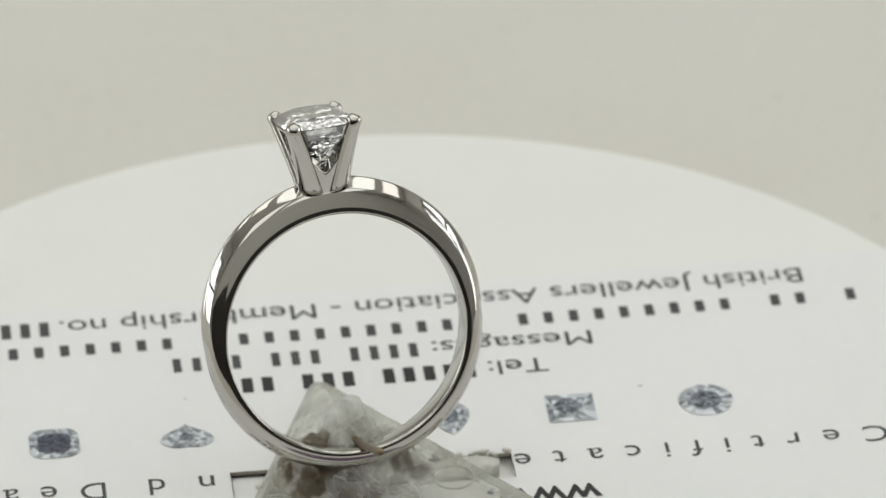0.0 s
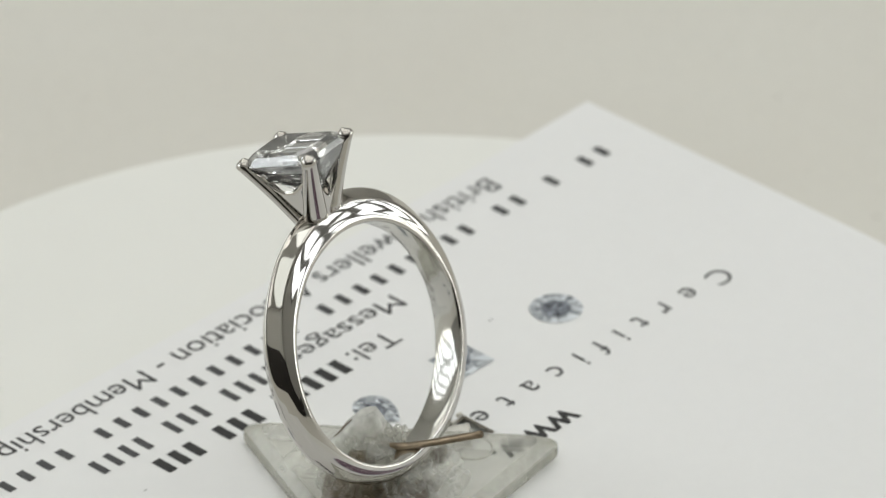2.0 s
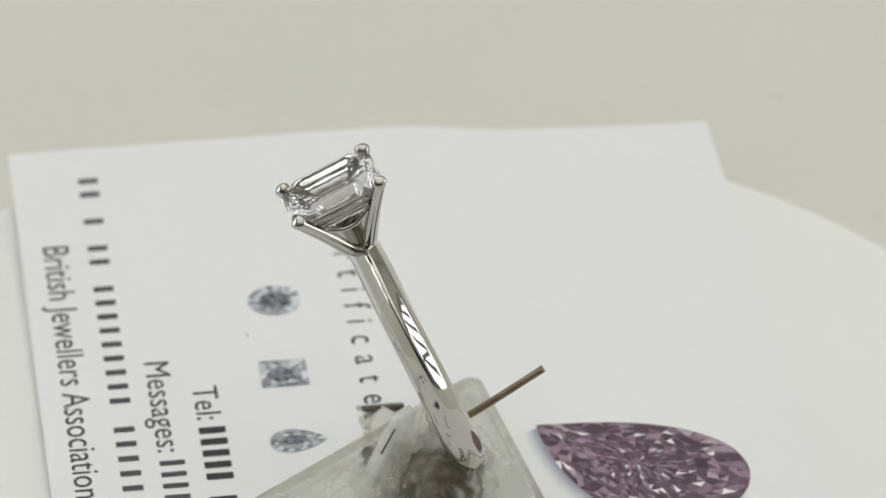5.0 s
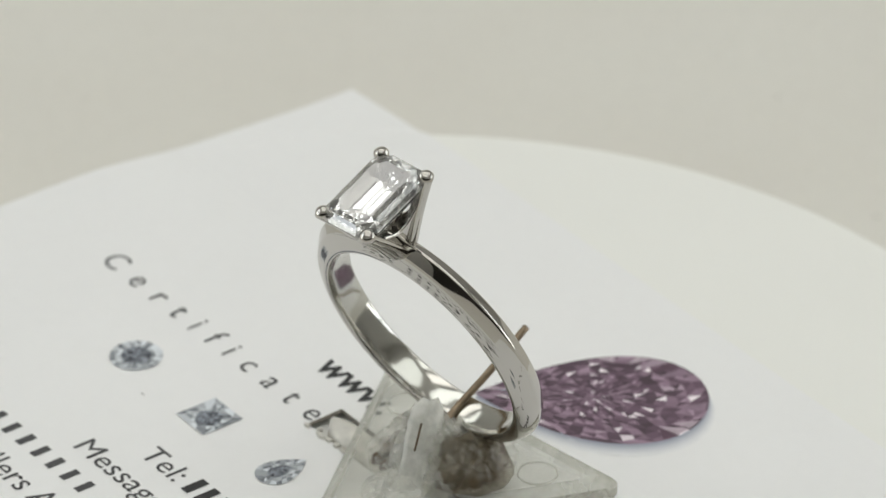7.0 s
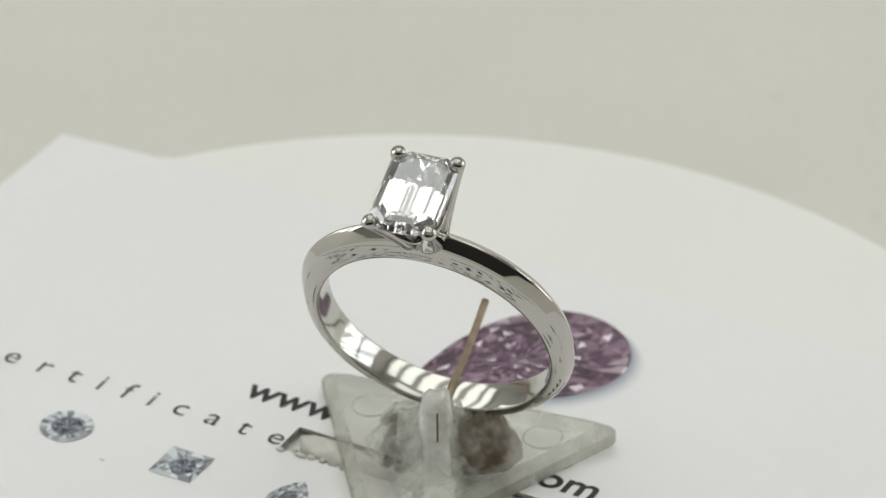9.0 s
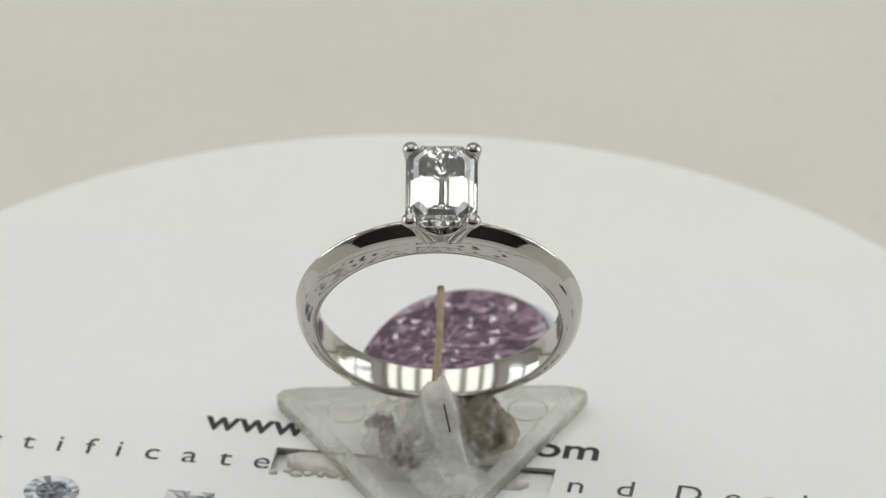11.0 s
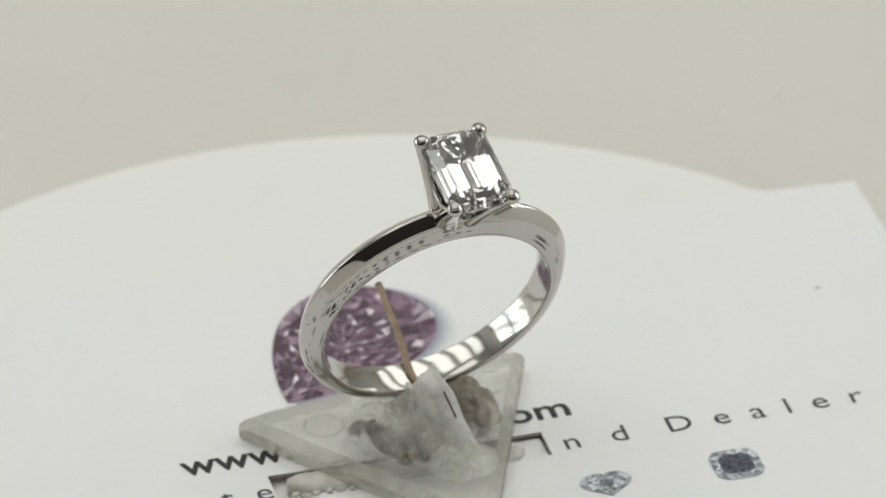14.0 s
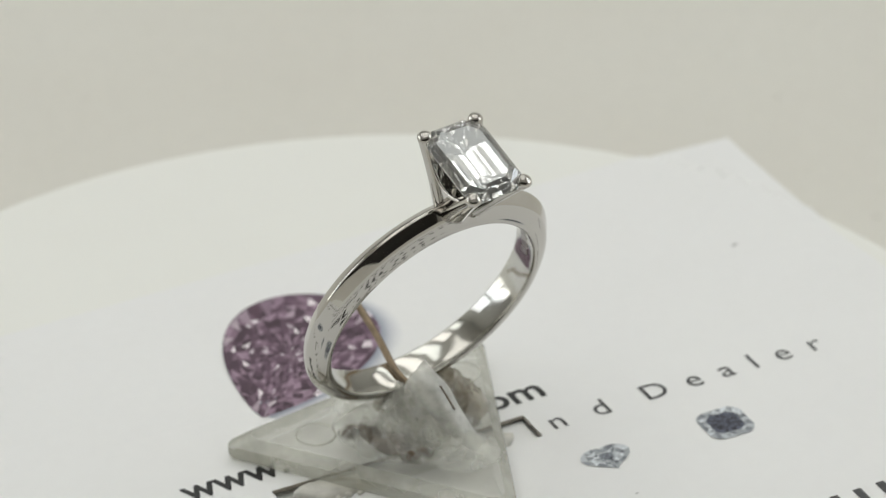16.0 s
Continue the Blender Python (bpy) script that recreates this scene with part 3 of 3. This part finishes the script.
        loops.append([CU * u + CV * (0.22 + y * half * (1 + 0.06 * noise.noise(Vector((u, y, 3))))) + Vector((0, 0, -0.75 + (top + 0.75) * h + 0.08 * noise.noise(Vector((u * 1.1, y * 2, 5)))))
                      for y, h in ((-1.05, 0), (-1.0, 0.62), (-0.85, 0.86), (-0.4, 0.97), (0.1, 1.0), (0.5, 0.97), (0.85, 0.84), (0.98, 0.6), (1.03, 0))])
    loft(bm, loops)
    part("foot", bm, FLAKE, STAND, "rounded grey plastic foot in the slot", smooth=True)
    rnd = random.Random(4)
    for i in range(7):
        u, v = -8.3 + 0.8 * i + rnd.uniform(-0.2, 0.2), -1.25 + rnd.uniform(-0.3, 0.25) - 0.02 * i
        size = rnd.uniform(0.3, 0.55)
        tilt = rnd.uniform(0, 6.28)
        rim = [(math.cos(tilt + k * 1.05) * size * rnd.uniform(0.55, 1.2), math.sin(tilt + k * 1.05) * size * rnd.uniform(0.35, 0.75)) for k in range(6)]
        lean = rnd.uniform(-0.5, 0.5)
        bm = bmesh.new()
        loft(bm, [[CU * (u + x * g) + CV * (v + y * g) + Vector((0, 0, z + 0.25 + lean * x * 0.5)) for x, y in rim] for g, z in ((0.9, -0.35), (1.0, -0.1), (0.9, 0.02), (0.4, 0.05))])
        part("torn_flake", bm, FLAKE, STAND, "torn grey plastic crumb at the slot")


stand()

# ---- the ring ----
RC = Vector((-3.25, -1.42, 13.3))
RB, RA, RN = Vector((0.967, 0.251, 0.018)), Vector((0.2266, -0.9006, 0.370)), Vector((-0.107, 0.348, 0.931))


def in_ring(x, y, z):
    """Ring space: x across the head, y along the finger, z up through the head."""
    return RC + RB * x - RA * y + RN * z


def in_head(x, y, z):
    """The head sits a little off the middle of the band."""
    return in_ring(x - 0.13, y + 0.12, z - 0.2)


RING = thing("solitaire_ring", RC - RN * 10, "polished platinum ring with an emerald-cut stone leaning in the stand", "ring")
RI = 8.63


def ridge(x):
    """Height of the knife-edge section, 1 on the ridge and 0 at the side: flat near the ridge, steeper outward, rounded at the side."""
    x = math.sqrt(x * x + 0.0036) - 0.06 * (1 - x)
    if x > 0.95:
        return 0.2 * math.sqrt(max(1 - ((x - 0.95) / 0.05) ** 2, 0.0))
    drop = 0.85 * x + 0.08 * x * x + 4.6 * max(x - 0.70, 0) ** 1.5
    return 1 - 0.8 * drop / (0.85 * 0.95 + 0.08 * 0.9025 + 4.6 * 0.25 ** 1.5)


def band():
    """A knife-edge band: a soft ridge round the top that melts into a rounded section below."""
    bm = bmesh.new()
    rings = []
    n, m2 = 180, 28
    for i in range(n):
        a = 2 * math.pi * i / n
        up = max(math.sin(a), 0) ** 0.9
        w = 1.27 - 0.17 * up
        t = 1.46 + 0.84 * up
        knife = 0.2 + 0.8 * ease((math.sin(a) + 0.55) / 0.95)
        prof = [(-w, 0.2), (-w + 0.02, 0.12), (-w + 0.07, 0.05), (-w + 0.17, 0.01), (-0.4, -0.01), (0, -0.015), (0.4, -0.01),
                (w - 0.17, 0.01), (w - 0.07, 0.05), (w - 0.02, 0.12), (w, 0.2)]
        inward = 0.28 * max(math.sin(a), 0) ** 0.8
        prof = [(y, r - inward) for y, r in prof]
        for k in range(1, m2):
            x = math.sin(math.pi / 2 - math.pi * k / m2)
            soft_r = 0.2 - inward + (t - 0.2 + inward) * math.sqrt(1 - x * x)
            hard_r = 0.2 - inward + (t - 0.2 + inward) * ridge(abs(x))
            prof.append((x * w, soft_r + (hard_r - soft_r) * knife))
        rings.append([in_ring((RI + r) * math.cos(a), y, (RI + r) * math.sin(a)) for y, r in prof])
    loops = [[bm.verts.new(q) for q in r] for r in rings]
    m = len(loops[0])
    for i in range(n):
        A, B = loops[i], loops[(i + 1) % n]
        for k in range(m):
            bm.faces.new((A[k], B[k], B[(k + 1) % m], A[(k + 1) % m]))
    bmesh.ops.recalc_face_normals(bm, faces=bm.faces[:])
    ob = part("band", bm, METAL, RING, "polished knife-edge platinum band", smooth=True)
    ob.data.materials.append(SATIN)
    for i in range(n):
        for k in range(2, 8):
            ob.data.polygons[i * m + k].material_index = 1


def prong(sx, sy):
    bm = bmesh.new()
    b0, b1 = Vector((sx * 1.0, sy * 0.62, 10.25)), Vector((sx * 2.2, sy * 3.1, 15.35))
    out = Vector((sx * 0.62, sy * 0.78, 0)).normalized()
    tan = Vector((-out.y, out.x, 0))
    rings = []
    for k in range(15):
        t = k / 14
        c = b0.lerp(b1, min(t / 0.86, 1)) - out * 0.1 * math.sin(math.pi * min(t / 0.86, 1))
        wt, wo = 0.9 - 0.34 * min(t / 0.8, 1) ** 1.1, 0.58 - 0.03 * t
        if t > 0.86:
            s = (t - 0.86) / 0.14
            c = b1 + Vector((0, 0, 0.5 * s)) - out * 0.16 * s
            f = math.sqrt(max(1 - s ** 2, 0.02))
            wt, wo = wt * f, wo * f
        rings.append([in_head(*(c + out * wo * math.cos(a) + tan * wt * math.sin(a))) for a in [2 * math.pi * i / 14 for i in range(14)]])
    loft(bm, rings)
    bmesh.ops.recalc_face_normals(bm, faces=bm.faces[:])
    part("prong", bm, METAL, RING, smooth=True)


def octagon(hx, hy, c, z):
    return [in_head(x, y, z) for x, y in ((hx, -hy + c), (hx, hy - c), (hx - c, hy), (-hx + c, hy), (-hx, hy - c), (-hx, -hy + c), (-hx + c, -hy), (hx - c, -hy))]


def gem():
    """Step cut: table and three crown steps above the girdle, three pavilion steps down to a keel."""
    bm = bmesh.new()
    z = 15.2
    cuts = [(0.05, 1.0, 0.02, -2.9), (0.5, 1.44, 0.2, -2.5), (0.96, 1.88, 0.4, -2.03), (1.42, 2.33, 0.6, -1.47), (1.88, 2.77, 0.8, -0.8), (2.30, 3.17, 0.98, -0.06), (2.32, 3.2, 1.0, -0.02),
            (2.32, 3.2, 1.0, 0.05), (2.10, 2.97, 0.92, 0.30), (1.82, 2.68, 0.80, 0.52), (1.48, 2.32, 0.66, 0.68)]
    rnd = random.Random(8)
    loops = []
    for hx, hy, c, dz in cuts:
        ring, below = octagon(hx * 1.07, hy * 1.07, c * 1.1, z + dz), -2.5 < dz < -0.5
        pts = []
        for i, p in enumerate(ring):
            pts.append(p)
            for f in ((0.25, 0.5, 0.75) if i in (2, 6) else (0.5,)):
                q = p.lerp(ring[(i + 1) % 8], f)
                pts.append(q + RN * rnd.uniform(-0.09, 0.09) if below and i not in (0, 4) else q)
        loops.append(pts)
    loft(bm, loops)
    bmesh.ops.recalc_face_normals(bm, faces=bm.faces[:])
    part("stone", bm, GEM, RING, "clear emerald-cut stone with step facets")


def collet():
    """The tulip cup that carries the four prongs: notched in the middle of each side, high at the corners."""
    bm = bmesh.new()
    n, rows = 64, 9
    cols = []
    for i in range(n):
        a = 2 * math.pi * i / n
        c, s = math.cos(a), math.sin(a)
        k = (abs(c) ** 4 + abs(s) ** 4) ** -0.25
        x, y = c * k, s * k
        corner = min(abs(x), abs(y)) / 0.84
        cols.append((x, y, 0.30 + 0.46 * corner ** 1.5 + 0.26 * max(abs(x) - abs(y), 0)))
    loops = []
    for inner in (0, 1):
        for r in range(rows):
            q = r / (rows - 1)
            q = 1 - q if inner else q
            loop = []
            for x, y, top in cols:
                f = -0.12 + (top + 0.12) * q - 0.02 * inner
                thick = (0.16 + 0.2 * (1 - q)) * inner
                loop.append(in_head(x * (1.32 + 1.2 * f - thick), y * (1.0 + 2.44 * f - thick), 10.25 + 5.1 * f))
            loops.append(loop)
    loft(bm, loops)
    bmesh.ops.recalc_face_normals(bm, faces=bm.faces[:])
    part("collet", bm, METAL, RING, "polished tulip-shaped cup under the stone", smooth=True)


band()
for sx in (-1, 1):
    for sy in (-1, 1):
        prong(sx, sy)
collet()
gem()


def hallmarks():
    """Small punched marks inside the band."""
    for k, (deg, w) in enumerate(((172, 0.5), (166, 0.7), (159, 0.6), (153, 0.45))):
        a = radians(deg)
        bm = bmesh.new()
        rr = RI - 0.06 - 0.28 * max(math.sin(a), 0) ** 0.8
        h = 0.38
        q = []
        for dr in (0.0, 0.06):
            for da, y in ((-w / 2, -h), (w / 2, -h), (w / 2, h), (-w / 2, h)):
                g = a + da / RI
                q.append(bm.verts.new(in_ring((rr + dr) * math.cos(g), y * 0.9, (rr + dr) * math.sin(g))))
        for f in ((3, 2, 1, 0), (4, 5, 6, 7), (0, 1, 5, 4), (1, 2, 6, 5), (2, 3, 7, 6), (3, 0, 4, 7)):
            bm.faces.new([q[i] for i in f])
        part("hallmark", bm, STAMP, RING, "punched mark inside the band")


hallmarks()


def speck(x, y, r):
    t = thing("dust_speck", (x, y, TABLE_Z), "tiny dark speck of dust on the table", "dust", "specks on the table")
    bm = bmesh.new()
    bmesh.ops.create_icosphere(bm, subdivisions=1, radius=r)
    for v in bm.verts:
        v.co = Vector((v.co.x * 1.3, v.co.y, v.co.z * 0.6 + r * 0.5)) + Vector((x, y, TABLE_Z))
    part("grain", bm, GRIME_AND_SHADE, t)


for x, y, r in ((34.2, 94.6, 0.11), (41.2, 74.7, 0.13), (-26.2, 96.5, 0.1)):
    speck(x, y, r)


# ---- all that turns ----
def motions():
    times = [0.25 * i for i in range(65)]
    for ob in (CARD, STAND, RING):
        at = ob.location.copy()
        walk(ob, [(t, pose(0, 0, 0, 0, 0, turned(min(t, 15.999))) @ Matrix.Translation(at)) for t in times])
    walk(PLATTER, [(t, pose(0, 0, 0, 0, 0, turned(min(t, 15.999)))) for t in times])


motions()
